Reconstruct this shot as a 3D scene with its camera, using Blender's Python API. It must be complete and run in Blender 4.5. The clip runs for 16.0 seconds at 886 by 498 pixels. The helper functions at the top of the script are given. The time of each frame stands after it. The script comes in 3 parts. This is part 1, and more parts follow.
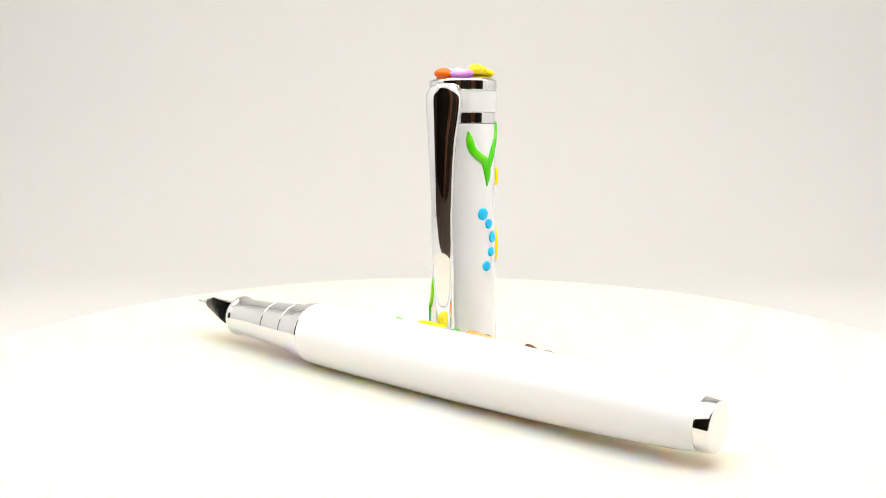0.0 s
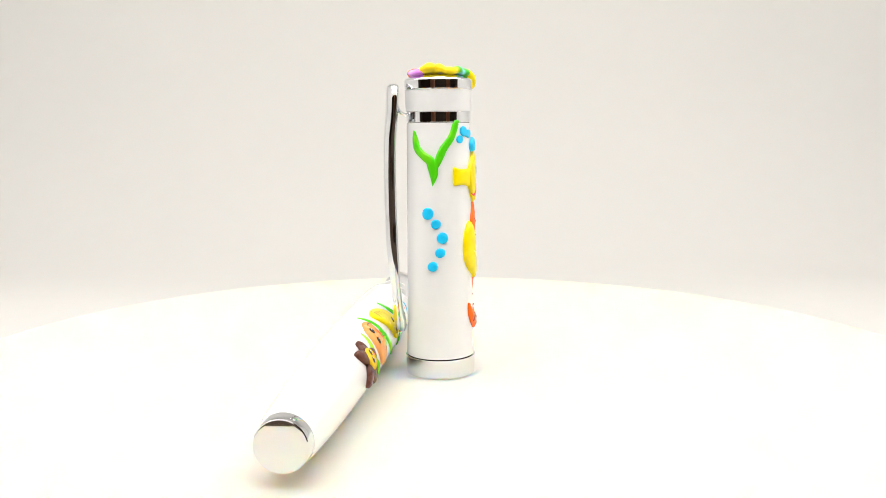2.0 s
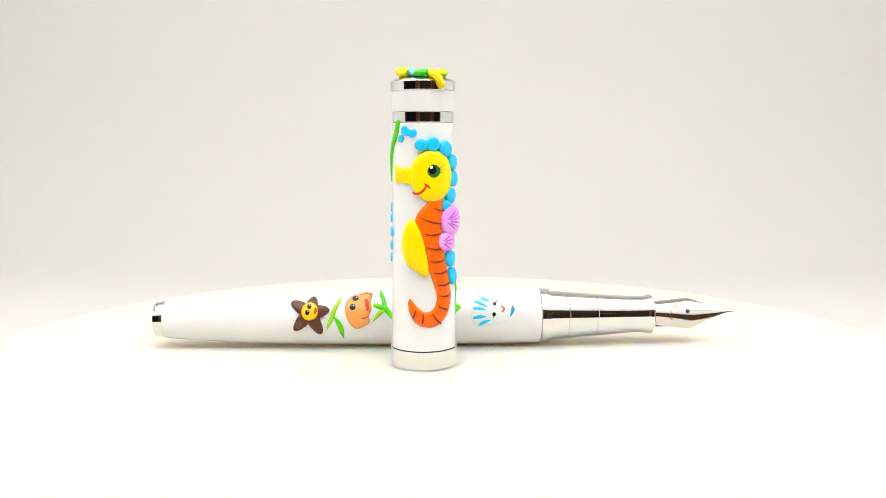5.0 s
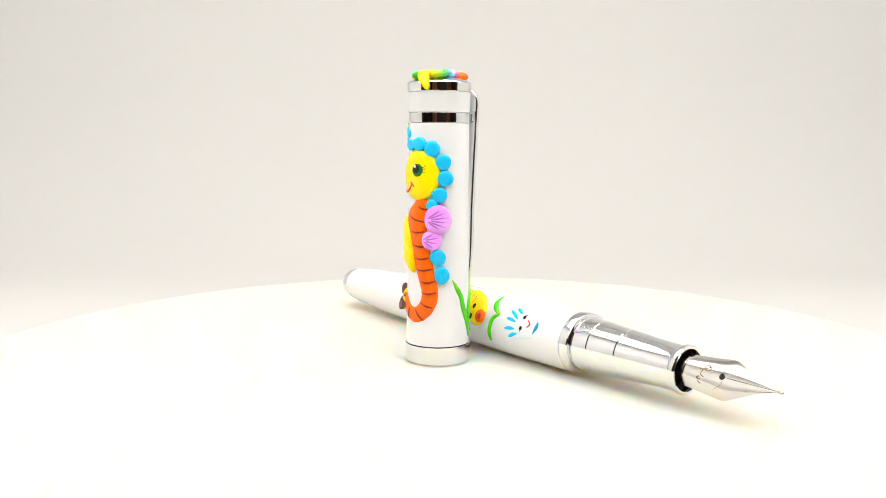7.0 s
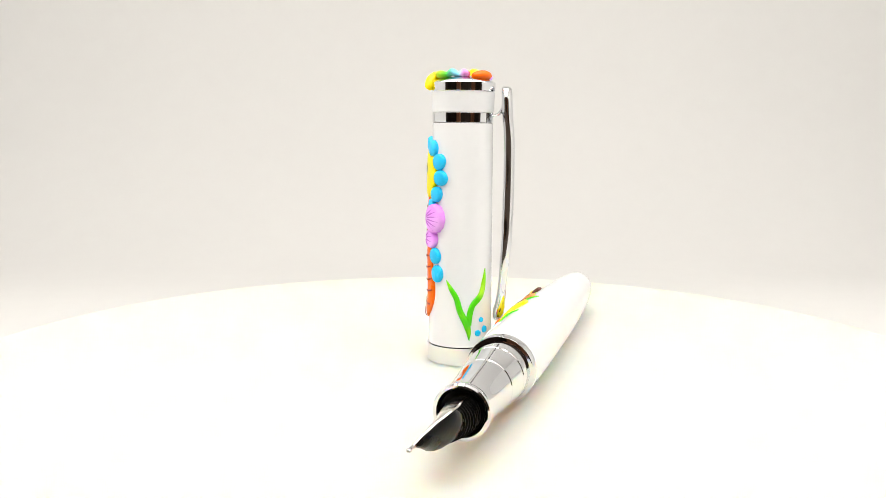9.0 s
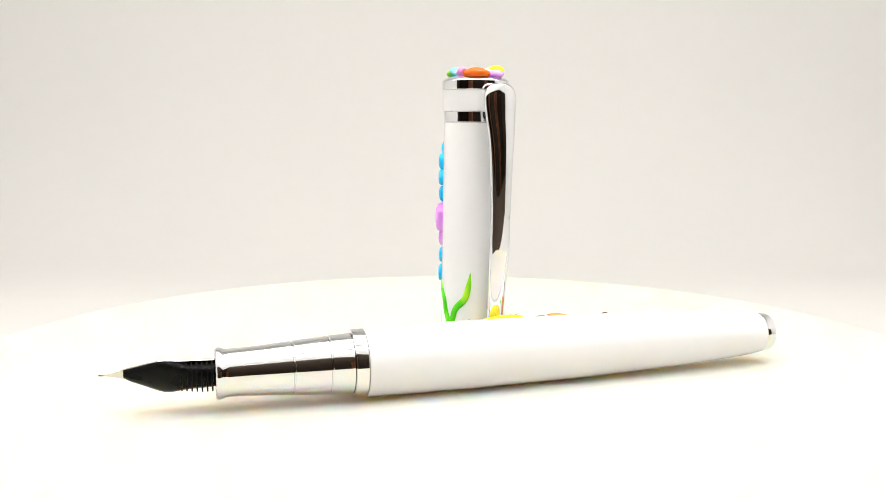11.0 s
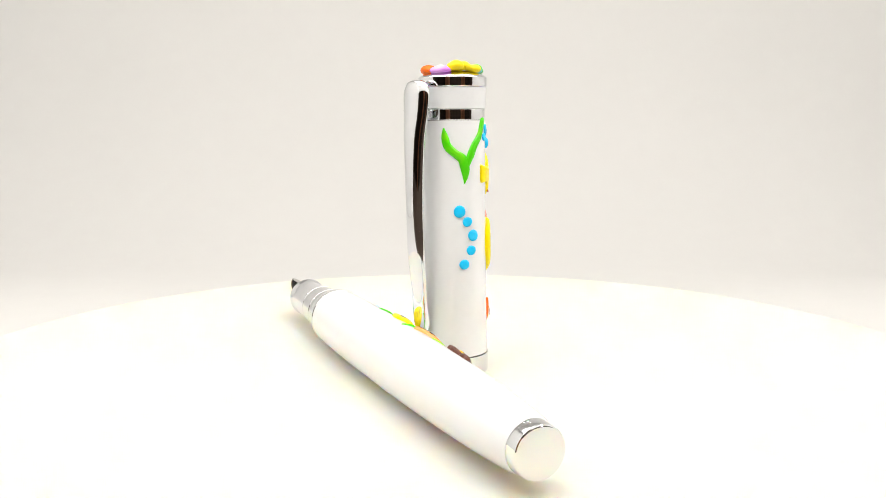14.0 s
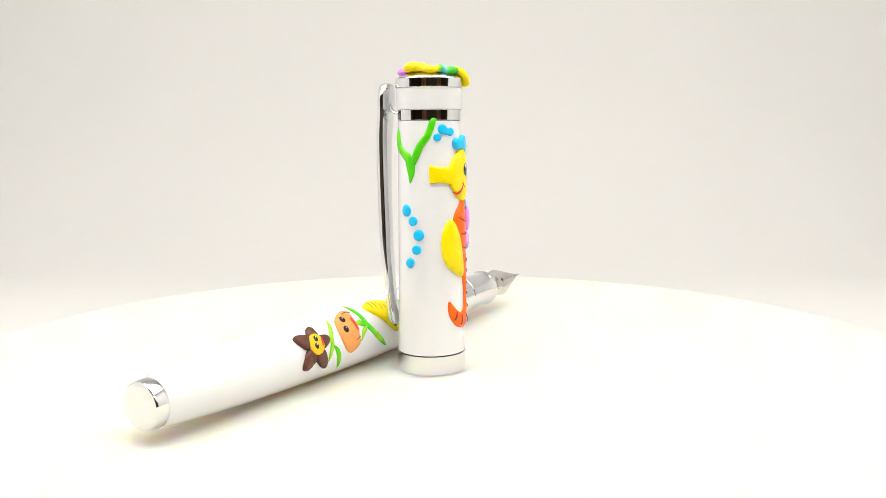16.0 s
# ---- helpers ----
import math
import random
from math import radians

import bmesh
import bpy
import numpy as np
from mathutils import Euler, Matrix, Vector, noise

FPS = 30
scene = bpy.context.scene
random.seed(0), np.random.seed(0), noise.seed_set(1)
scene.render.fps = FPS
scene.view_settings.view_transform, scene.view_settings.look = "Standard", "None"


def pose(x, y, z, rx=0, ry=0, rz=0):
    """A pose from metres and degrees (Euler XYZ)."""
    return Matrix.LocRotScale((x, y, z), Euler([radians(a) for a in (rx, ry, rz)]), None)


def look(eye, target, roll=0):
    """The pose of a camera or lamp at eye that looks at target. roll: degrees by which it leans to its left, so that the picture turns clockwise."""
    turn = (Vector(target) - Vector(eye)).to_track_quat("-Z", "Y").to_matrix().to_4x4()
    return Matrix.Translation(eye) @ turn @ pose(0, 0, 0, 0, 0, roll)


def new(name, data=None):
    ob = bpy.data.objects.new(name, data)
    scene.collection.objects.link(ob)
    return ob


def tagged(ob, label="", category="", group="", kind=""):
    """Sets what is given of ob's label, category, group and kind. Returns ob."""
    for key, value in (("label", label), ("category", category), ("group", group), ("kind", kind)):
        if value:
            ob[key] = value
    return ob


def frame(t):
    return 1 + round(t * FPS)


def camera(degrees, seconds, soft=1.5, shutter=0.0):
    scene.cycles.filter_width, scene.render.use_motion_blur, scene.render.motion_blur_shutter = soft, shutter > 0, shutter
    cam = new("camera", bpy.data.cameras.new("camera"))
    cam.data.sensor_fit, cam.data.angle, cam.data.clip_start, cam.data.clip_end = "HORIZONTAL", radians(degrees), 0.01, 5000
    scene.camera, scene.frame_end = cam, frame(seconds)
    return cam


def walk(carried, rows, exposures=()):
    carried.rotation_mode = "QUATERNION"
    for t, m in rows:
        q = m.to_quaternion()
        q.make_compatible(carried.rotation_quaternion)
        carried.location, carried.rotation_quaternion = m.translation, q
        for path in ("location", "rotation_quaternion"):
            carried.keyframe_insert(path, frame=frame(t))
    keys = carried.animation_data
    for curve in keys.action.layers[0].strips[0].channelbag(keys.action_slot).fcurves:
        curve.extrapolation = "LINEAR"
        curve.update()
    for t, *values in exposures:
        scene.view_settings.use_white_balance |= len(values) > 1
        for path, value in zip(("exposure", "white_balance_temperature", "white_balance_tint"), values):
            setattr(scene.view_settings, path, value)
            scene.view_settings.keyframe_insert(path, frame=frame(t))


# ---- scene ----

MM = 0.001
LENS = 55.51
EYE = (0.0, -0.17909, 0.05022)


def cam_pose(tilt, turn):
    return pose(*EYE, tilt, 0, turn) @ pose(0, 0, 0, 0, 0, 0.06)


cam = camera(LENS, 16.0, soft=0.9)
walk(cam, [(0, cam_pose(82.160, 0.365)), (2, cam_pose(82.107, 0.389)), (4, cam_pose(82.069, 0.382)), (6, cam_pose(82.110, 0.312)),
           (8, cam_pose(82.090, 0.321)), (10, cam_pose(82.080, 0.344)), (12, cam_pose(82.011, 0.39)), (14, cam_pose(81.943, 0.42)),
           (16, cam_pose(81.979, 0.416))], exposures=[(0, 0.0), (16, 0.0)])

# ---- light: the lamp panel in the tent roof, plus an added front fill and room fill ----
world = bpy.data.worlds.new("world")
scene.world = world
world.use_nodes = True
world.node_tree.nodes["Background"].inputs[0].default_value = (0.9, 0.95, 1.0, 1)
world.node_tree.nodes["Background"].inputs[1].default_value = 0.02


def area(name, where, target, sx, sy, power, colour):
    la = bpy.data.lights.new(name, "AREA")
    la.shape, la.size, la.size_y, la.energy, la.color = "RECTANGLE", sx, sy, power, colour
    ob = new(name, la)
    ob.matrix_world = look(where, target)
    return ob


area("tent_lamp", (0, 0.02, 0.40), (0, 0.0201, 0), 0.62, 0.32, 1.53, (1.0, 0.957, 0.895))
# Fill light added at the front to brighten front faces and shadows.
area("front_fill", (0, -0.146, 0.27), (0, 0.03, 0.0), 0.62, 0.035, 1.52, (1.0, 0.957, 0.895))
# Unseen fill added in the room so its browns show in the chrome.
area("room_fill", (0.3, -0.55, 1.68), (0.3, -0.5501, 0), 0.5, 0.5, 30, (1.0, 0.86, 0.7))


# ---- materials ----
def nodes_of(name):
    m = bpy.data.materials.new(name)
    m.use_nodes = True
    return m, m.node_tree.nodes, m.node_tree.links, m.node_tree.nodes["Principled BSDF"]


def mat(name, colour, rough=0.5, metal=0.0, grain=0.0, grain_size=400.0, bump=0.0, bump_size=600.0, spots=0.0, coat=0.0, rough_var=0.0, second=None):
    """A procedural surface: colour varied at two scales, roughness varied, fine relief."""
    m, n, l, b = nodes_of(name)
    b.inputs["Metallic"].default_value = metal
    b.inputs["Roughness"].default_value = rough
    b.inputs["Coat Weight"].default_value = coat
    b.inputs["Coat Roughness"].default_value = 0.04
    b.inputs["Base Color"].default_value = (*colour, 1)
    tc = n.new("ShaderNodeTexCoord")
    if grain or spots:
        fine, broad = n.new("ShaderNodeTexNoise"), n.new("ShaderNodeTexNoise")
        fine.inputs["Scale"].default_value, broad.inputs["Scale"].default_value = grain_size, grain_size / 9
        fine.inputs["Detail"].default_value = broad.inputs["Detail"].default_value = 4
        l.new(tc.outputs["Object"], fine.inputs["Vector"])
        l.new(tc.outputs["Object"], broad.inputs["Vector"])
        mixes = []
        for src, amount in ((fine, grain), (broad, spots)):
            r = n.new("ShaderNodeMapRange")
            r.inputs["From Min"].default_value, r.inputs["From Max"].default_value = 0.3, 0.7
            r.inputs["To Min"].default_value, r.inputs["To Max"].default_value = 1 - amount, 1 + amount * 0.4
            l.new(src.outputs["Fac"], r.inputs["Value"])
            mixes.append(r)
        mul = n.new("ShaderNodeMath")
        mul.operation = "MULTIPLY"
        l.new(mixes[0].outputs[0], mul.inputs[0])
        l.new(mixes[1].outputs[0], mul.inputs[1])
        vm = n.new("ShaderNodeVectorMath")
        vm.operation = "SCALE"
        vm.inputs[0].default_value = colour
        l.new(mul.outputs[0], vm.inputs["Scale"])
        l.new(vm.outputs[0], b.inputs["Base Color"])
        if second:
            two, mix = n.new("ShaderNodeTexNoise"), n.new("ShaderNodeMix")
            two.inputs["Scale"].default_value, two.inputs["Detail"].default_value = 170, 1
            mix.data_type = "RGBA"
            fade = n.new("ShaderNodeMapRange")
            fade.inputs["From Min"].default_value, fade.inputs["From Max"].default_value = 0.48, 0.72
            l.new(tc.outputs["Object"], two.inputs["Vector"])
            l.new(two.outputs["Fac"], fade.inputs["Value"])
            l.new(fade.outputs[0], mix.inputs[0])
            l.new(vm.outputs[0], mix.inputs[6])
            mix.inputs[7].default_value = (*second, 1)
            l.new(mix.outputs[2], b.inputs["Base Color"])
    if rough_var:
        rn = n.new("ShaderNodeTexNoise")
        rn.inputs["Scale"].default_value = 180
        l.new(tc.outputs["Object"], rn.inputs["Vector"])
        r = n.new("ShaderNodeMapRange")
        r.inputs["To Min"].default_value, r.inputs["To Max"].default_value = max(rough - rough_var, 0.01), rough + rough_var
        l.new(rn.outputs["Fac"], r.inputs["Value"])
        l.new(r.outputs[0], b.inputs["Roughness"])
    if bump:
        bn, bp = n.new("ShaderNodeTexNoise"), n.new("ShaderNodeBump")
        bn.inputs["Scale"].default_value, bn.inputs["Detail"].default_value = bump_size, 3
        bp.inputs["Strength"].default_value, bp.inputs["Distance"].default_value = bump, 0.0003
        l.new(tc.outputs["Object"], bn.inputs["Vector"])
        l.new(bn.outputs["Fac"], bp.inputs["Height"])
        l.new(bp.outputs["Normal"], b.inputs["Normal"])
    return m


def clay(name, colour, rough=0.26, second=None):
    m = mat(name, colour, rough, 0, 0.05, 900, 0.25, 700, 0.06, 0.0, 0.06, second)
    m.node_tree.nodes["Principled BSDF"].inputs["Specular IOR Level"].default_value = 0.34
    return m


CHROME = mat("chrome", (0.75, 0.76, 0.78), 0.045, 1.0, rough_var=0.02, bump=0.015, bump_size=150)
STEEL = mat("nib_steel", (0.68, 0.66, 0.63), 0.13, 1.0, 0.04, 1500, 0.03, 900, 0.03, rough_var=0.04)
LACQUER = mat("white_lacquer", (0.815, 0.83, 0.855), 0.22, 0, 0.01, 300, 0.02, 90, 0.015, 0.6, 0.04)
RING_WHITE = mat("white_enamel", (0.76, 0.775, 0.80), 0.3, 0, 0.02, 600, 0.03, 300, 0.02, 0.3, 0.04)
FEED_BLACK = mat("black_plastic", (0.006, 0.006, 0.006), 0.28, 0, 0.15, 800, 0.08, 900, 0.1, 0, 0.08)
YELLOW = clay("yellow_clay", (0.98, 0.79, 0.0))
GOLD = clay("deep_yellow_clay", (0.85, 0.55, 0.01))
ORANGE = clay("orange_clay", (0.97, 0.15, 0.001))
RUST = clay("rust_line", (0.28, 0.02, 0.008))
BLUE = clay("sky_blue_clay", (0.012, 0.56, 0.98))
WASH_BLUE = clay("white_blue_clay", (0.76, 0.85, 0.89))
TEAL = clay("blue_paint", (0.02, 0.33, 0.62))
GREEN = clay("leaf_green_clay", (0.075, 0.64, 0.004), second=(0.40, 0.78, 0.02))
LIME = clay("lime_clay", (0.32, 0.68, 0.02))
LILAC = clay("lilac_clay", (0.80, 0.28, 0.97), second=(0.88, 0.46, 0.99))
FLUTE_SHADE = clay("flute_shade_lilac", (0.48, 0.13, 0.64))
BROWN = clay("brown_clay", (0.12, 0.042, 0.028))
PEACH = clay("peach_clay", (0.86, 0.36, 0.10))
RED = clay("red_paint", (0.72, 0.035, 0.012), 0.3)
BLACK = clay("black_paint", (0.012, 0.010, 0.010), 0.22)
IRIS = clay("dark_green_paint", (0.02, 0.17, 0.03), 0.2)
WHITE = clay("white_clay", (0.82, 0.82, 0.82), 0.3)
DISC = mat("turntable_white", (0.715, 0.690, 0.625), 0.5, 0, 0.012, 260, 0.03, 500, 0.015, 0, 0.06)
shell = DISC.node_tree.nodes["Principled BSDF"].inputs
shell["Subsurface Weight"].default_value = 1.0
shell["Subsurface Radius"].default_value = (1.0, 0.62, 0.28)
shell["Subsurface Scale"].default_value = 0.016
FABRIC = mat("tent_fabric", (0.672, 0.669, 0.662), 0.9, 0, 0.006, 900, 0.05, 1400, 0.008)
# The tent fabric again, lightened to bounce more light into the shadows.
BOUNCE_CLOTH = mat("bounce_cloth", (0.86, 0.858, 0.85), 0.85, 0, 0.01, 500, 0.05, 1200, 0.012)
FEED_BLACK.node_tree.nodes["Principled BSDF"].inputs["Specular IOR Level"].default_value = 0.09
ROOM = mat("room_wall", (0.042, 0.029, 0.021), 0.8, 0, 0.3, 6, 0.2, 40, 0.4)
CABINET = mat("brown_wood", (0.55, 0.25, 0.13), 0.5, 0, 0.35, 20, 0.2, 60, 0.4)
ROOM_DARK = mat("room_floor", (0.05, 0.035, 0.028), 0.7, 0, 0.3, 9, 0.2, 40, 0.3)


# ---- mesh tools ----
def part(name, bm, material, parent, label="", sharp=32):
    me = bpy.data.meshes.new(name)
    bmesh.ops.recalc_face_normals(bm, faces=bm.faces)
    for f in bm.faces:
        f.smooth = True
    bm.to_mesh(me)
    bm.free()
    me.set_sharp_from_angle(angle=radians(sharp))
    me.materials.append(material)
    ob = new(name, me)
    if parent is not None:
        ob.parent = parent
    return tagged(ob, label) if label else ob


def lathe(profile, place, seg=96):
    """Turn (along, radius) pairs in mm about an axis; place maps (along, radius, angle) to a point. Ends at radius 0 close."""
    bm = bmesh.new()
    rings = []
    for a, r in profile:
        if r < 1e-6:
            rings.append([bm.verts.new(place(a, 0, 0))])
        else:
            rings.append([bm.verts.new(place(a, r, 360 * k / seg)) for k in range(seg)])
    for p, q in zip(rings, rings[1:]):
        for k in range(seg):
            j = (k + 1) % seg
            if len(p) == 1 and len(q) == 1:
                continue
            if len(p) == 1:
                bm.faces.new((p[0], q[k], q[j]))
            elif len(q) == 1:
                bm.faces.new((p[k], p[j], q[0]))
            else:
                bm.faces.new((p[k], p[j], q[j], q[k]))
    return bm


def spline(points, closed, steps=6):
    """Catmull-Rom through points of any dimension."""
    pts = [np.array(p, float) for p in points]
    n, out = len(pts), []
    for i in range(n if closed else n - 1):
        p0 = pts[(i - 1) % n] if closed or i > 0 else 2 * pts[0] - pts[1]
        p1, p2 = pts[i], pts[(i + 1) % n]
        p3 = pts[(i + 2) % n] if closed or i + 2 < n else 2 * pts[-1] - pts[-2]
        for k in range(steps):
            t = k / steps
            out.append(0.5 * (2 * p1 + (p2 - p0) * t + (2 * p0 - 5 * p1 + 4 * p2 - p3) * t * t + (3 * p1 - p0 - 3 * p2 + p3) * t ** 3))
    if not closed:
        out.append(pts[-1])
    return out


PUFF = ((1.0, -0.25), (1.0, 0.25), (0.97, 0.55), (0.90, 0.78), (0.75, 0.92), (0.5, 0.98), (0.25, 1.0))


def puff(outline, height, surf, lift=0.0, smooth=True, steps=5, centre=None):
    """A pressed pad of clay: an outline on a surface, domed up by height mm."""
    pts = spline(outline, True, steps) if smooth else [np.array(p, float) for p in outline]
    c = np.array(centre, float) if centre else sum(pts) / len(pts)
    bm, rings = bmesh.new(), []
    for k, h in PUFF:
        rings.append([bm.verts.new(surf(*(c + (p - c) * k), lift + h * height)) for p in pts])
    top = bm.verts.new(surf(*c, lift + height))
    n = len(pts)
    for p, q in zip(rings, rings[1:]):
        for i in range(n):
            bm.faces.new((p[i], p[(i + 1) % n], q[(i + 1) % n], q[i]))
    for i in range(n):
        bm.faces.new((rings[-1][i], rings[-1][(i + 1) % n], top))
    return bm


def oval(u, v, ru, rv, n=20, wobble=0.0, turn=0.0):
    out = []
    for k in range(n):
        a = 2 * math.pi * k / n
        w = 1 + wobble * math.sin(2 * a + u) + wobble * 0.6 * math.sin(3 * a + v)
        x, y = w * ru * math.cos(a), w * rv * math.sin(a)
        c, s = math.cos(turn), math.sin(turn)
        out.append((u + x * c - y * s * ru / rv, v + x * s * rv / ru + y * c))
    return out


def stroke(line, height, surf, aspect, lift=0.0, steps=6, flat=0.55):
    """A rolled strand of clay on a surface. line: (u, v, half width in mm, and a lift of its own). aspect(u, v): degrees of u for one mm, and v for one mm."""
    pts = spline(line, False, steps)
    bm, rows_ = bmesh.new(), []
    across = ((-1.0, -0.2), (-1.0, 0.2), (-0.9, flat), (-0.6, 0.87), (0.0, 1.0), (0.6, 0.87), (0.9, flat), (1.0, 0.2), (1.0, -0.2))
    n = len(pts)
    for i, p in enumerate(pts):
        a, b = pts[max(i - 1, 0)], pts[min(i + 1, n - 1)]
        ku, kv = aspect(p[0], p[1])
        d = np.array(((b[0] - a[0]) / ku, (b[1] - a[1]) / kv))
        d /= max(np.linalg.norm(d), 1e-9)
        w = max(p[2], 0.02)
        hh = height * min(1.0, 0.45 + 0.55 * w / max(q[2] for q in pts))
        up = lift + (p[3] if len(p) > 3 else 0.0)
        rows_.append([bm.verts.new(surf(p[0] - d[1] * w * x * ku, p[1] + d[0] * w * x * kv, up + hh * h)) for x, h in across])
    for p, q in zip(rows_, rows_[1:]):
        for k in range(len(across) - 1):
            bm.faces.new((p[k], p[k + 1], q[k + 1], q[k]))
    for r in (rows_[0], rows_[-1]):
        bm.faces.new(r)
    return bm


def box(bm, x0, x1, y0, y1, z0, z1):
    v = [bm.verts.new((x, y, z)) for x in (x0, x1) for y in (y0, y1) for z in (z0, z1)]
    for f in ((0, 1, 3, 2), (4, 6, 7, 5), (0, 4, 5, 1), (2, 3, 7, 6), (0, 2, 6, 4), (1, 5, 7, 3)):
        bm.faces.new([v[i] for i in f])


# ---- the photo tent and the dim room behind the camera ----
def structure(name, bm, material, label):
    return tagged(part(name, bm, material, None, sharp=20), label, "wall", kind="structure")


def make_tent():
    x0, y0, y1, top, low = 0.38, -0.155, 0.40, 0.46, -0.022
    bm = bmesh.new()
    # floor and back wall are one sheet with a round sweep between them
    line = [(y0, low)]
    for k in range(13):
        a = radians(90 * k / 12)
        line.append((y1 - 0.16 + 0.16 * math.sin(a), low + 0.16 - 0.16 * math.cos(a)))
    line.append((y1, top))
    rings = [[bm.verts.new((x, y, z)) for x in np.linspace(-x0, x0, 9)] for y, z in line]
    rings2 = [[bm.verts.new((x, y + 0.003, z - 0.003)) for x in np.linspace(-x0, x0, 9)] for y, z in line]
    for r in (rings, rings2):
        for p, q in zip(r, r[1:]):
            for k in range(8):
                bm.faces.new((p[k], p[k + 1], q[k + 1], q[k]))
    tagged(structure("backdrop", bm, FABRIC, "seamless white fabric backdrop sweeping up behind turntable"), category="backdrop")
    for name, xa in (("wall_west", -x0 - 0.006), ("wall_east", x0)):
        bm = bmesh.new()
        box(bm, xa, xa + 0.006, y0, y1 + 0.01, low - 0.006, top)
        structure(name, bm, BOUNCE_CLOTH, "white translucent fabric side wall of photo tent")
    bm = bmesh.new()
    box(bm, -x0 - 0.006, x0 + 0.006, y0, y1 + 0.01, top, top + 0.006)
    tagged(structure("ceiling", bm, BOUNCE_CLOTH, "white fabric roof of photo tent above turntable"), category="ceiling")
    bm = bmesh.new()
    box(bm, -x0 - 0.006, x0 + 0.006, y0 - 0.006, y0, 0.13, top + 0.006)
    structure("wall_south", bm, BOUNCE_CLOTH, "white fabric front flap of photo tent")


def make_room():
    bm = bmesh.new()
    box(bm, -1.6, 1.6, -1.06, -1.0, -0.75, 1.7)
    structure("wall_room_south", bm, ROOM, "dim dark wall of the room")
    for name, xa in (("wall_room_west", -1.66), ("wall_room_east", 1.6)):
        bm = bmesh.new()
        box(bm, xa, xa + 0.06, -1.0, 1.2, -0.75, 1.7)
        structure(name, bm, ROOM_DARK, "dark side wall of the room")
    bm = bmesh.new()
    box(bm, -1.6, 1.6, 1.2, 1.26, -0.75, 1.7)
    structure("wall_room_north", bm, ROOM_DARK, "dark back wall of the room")
    bm = bmesh.new()
    box(bm, -1.66, 1.66, -1.06, 1.26, -0.81, -0.75)
    tagged(structure("floor", bm, ROOM_DARK, "dark floor of the room"), category="floor")
    bm = bmesh.new()
    box(bm, -1.66, 1.66, -1.06, 1.26, 1.7, 1.76)
    tagged(structure("ceiling_room", bm, ROOM_DARK, "dark ceiling of the room"), category="ceiling")
    # Cabinets are assumed, set out of view so the chrome reflects brown stripes.
    for x, w, h in ((-0.36, 0.2, 1.25), (0.52, 0.16, 1.1)):
        cabinet = tagged(new("cabinet"), "assumed brown cabinet out of view, reflected in the chrome as a brown stripe", "cabinet", "cabinets in the room")
        cabinet.location = (x, -0.995, -0.75)
        bm = bmesh.new()
        box(bm, 0, w, 0, 0.22, 0, h)
        part("body", bm, CABINET, cabinet)
        for k in range(2):
            bm = bmesh.new()
            box(bm, 0.008 + k * w / 2, (k + 1) * w / 2 - 0.008, 0.221, 0.238, 0.06, h - 0.02)
            part("door", bm, CABINET, cabinet)
    bm = bmesh.new()
    box(bm, -0.9, 0.9, -0.5, 0.6, -0.06, -0.029)
    table = tagged(new("table"), "dark wooden table carrying the photo tent", "table")
    part("tabletop", bm, ROOM_DARK, table)
    for x in (-0.85, 0.79):
        for y in (-0.45, 0.49):
            bm = bmesh.new()
            box(bm, x, x + 0.06, y, y + 0.06, -0.75, -0.06)
            part("leg", bm, ROOM_DARK, table)


def make_added_housings():
    """Unseen housings added for the roof lamp and the front fill; the light itself comes from the area lamps just
    before them.
    """
    panel = tagged(new("ceiling_light"), "flat white housing added above the roof lamp, out of view", "lamp")
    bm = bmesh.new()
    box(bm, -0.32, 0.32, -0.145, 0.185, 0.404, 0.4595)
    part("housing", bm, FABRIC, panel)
    # Bar added to give the front fill a body; no lamp is known here.
    strip = tagged(new("fill_bar"), "narrow white bar added behind the front fill light, out of view", "lamp")
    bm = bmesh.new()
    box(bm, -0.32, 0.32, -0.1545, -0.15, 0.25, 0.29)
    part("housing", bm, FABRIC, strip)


make_tent()
make_room()
make_added_housings()


# ---- turntable ----
def make_turntable():
    root = tagged(new("turntable"), "round white motorised turntable with smooth matt top", "turntable")
    up = lambda a, r, k: (r * MM * math.cos(radians(k)), r * MM * math.sin(radians(k)), a * MM)
    part("platter", lathe([(-7.5, 0), (-7.5, 111.6), (-6.9, 112.4), (-1.2, 113), (-0.5, 112.8), (-0.1, 112.2), (0, 111.4), (0, 60), (0, 0)], up, 160), DISC, root)
    part("foot", lathe([(-21.9, 0), (-21.9, 96), (-21, 97), (-7.6, 97), (-7.6, 0)], up, 96), DISC, root, "white plastic foot")
    return root


# ---- fountain pen ----
PEN_AXIS = 6.7
BARREL = [(2.15, 4.3), (6, 4.78), (14, 5.35), (23, 5.8), (34, 6.18), (46, 6.47), (58, 6.62), (70, 6.69), (80, 6.66), (88, 6.55), (89.95, 6.5)]


def on_curve(table, a):
    for (a0, r0), (a1, r1) in zip(table, table[1:]):
        if a <= a1:
            return r0 + (r1 - r0) * (a - a0) / (a1 - a0)
    return table[-1][1]


def pen_place(a, r, k):
    return (a * MM, r * MM * math.sin(radians(k)), (PEN_AXIS + r * math.cos(radians(k))) * MM)


def pen_surf(s, k, h):
    return pen_place(s, on_curve(BARREL, s) + h, k)


def pen_aspect(s, k):
    return 1.0, math.degrees(1 / on_curve(BARREL, s))


def smooth_profile(table, steps=4):
    return [tuple(p) for p in spline(table, False, steps)]


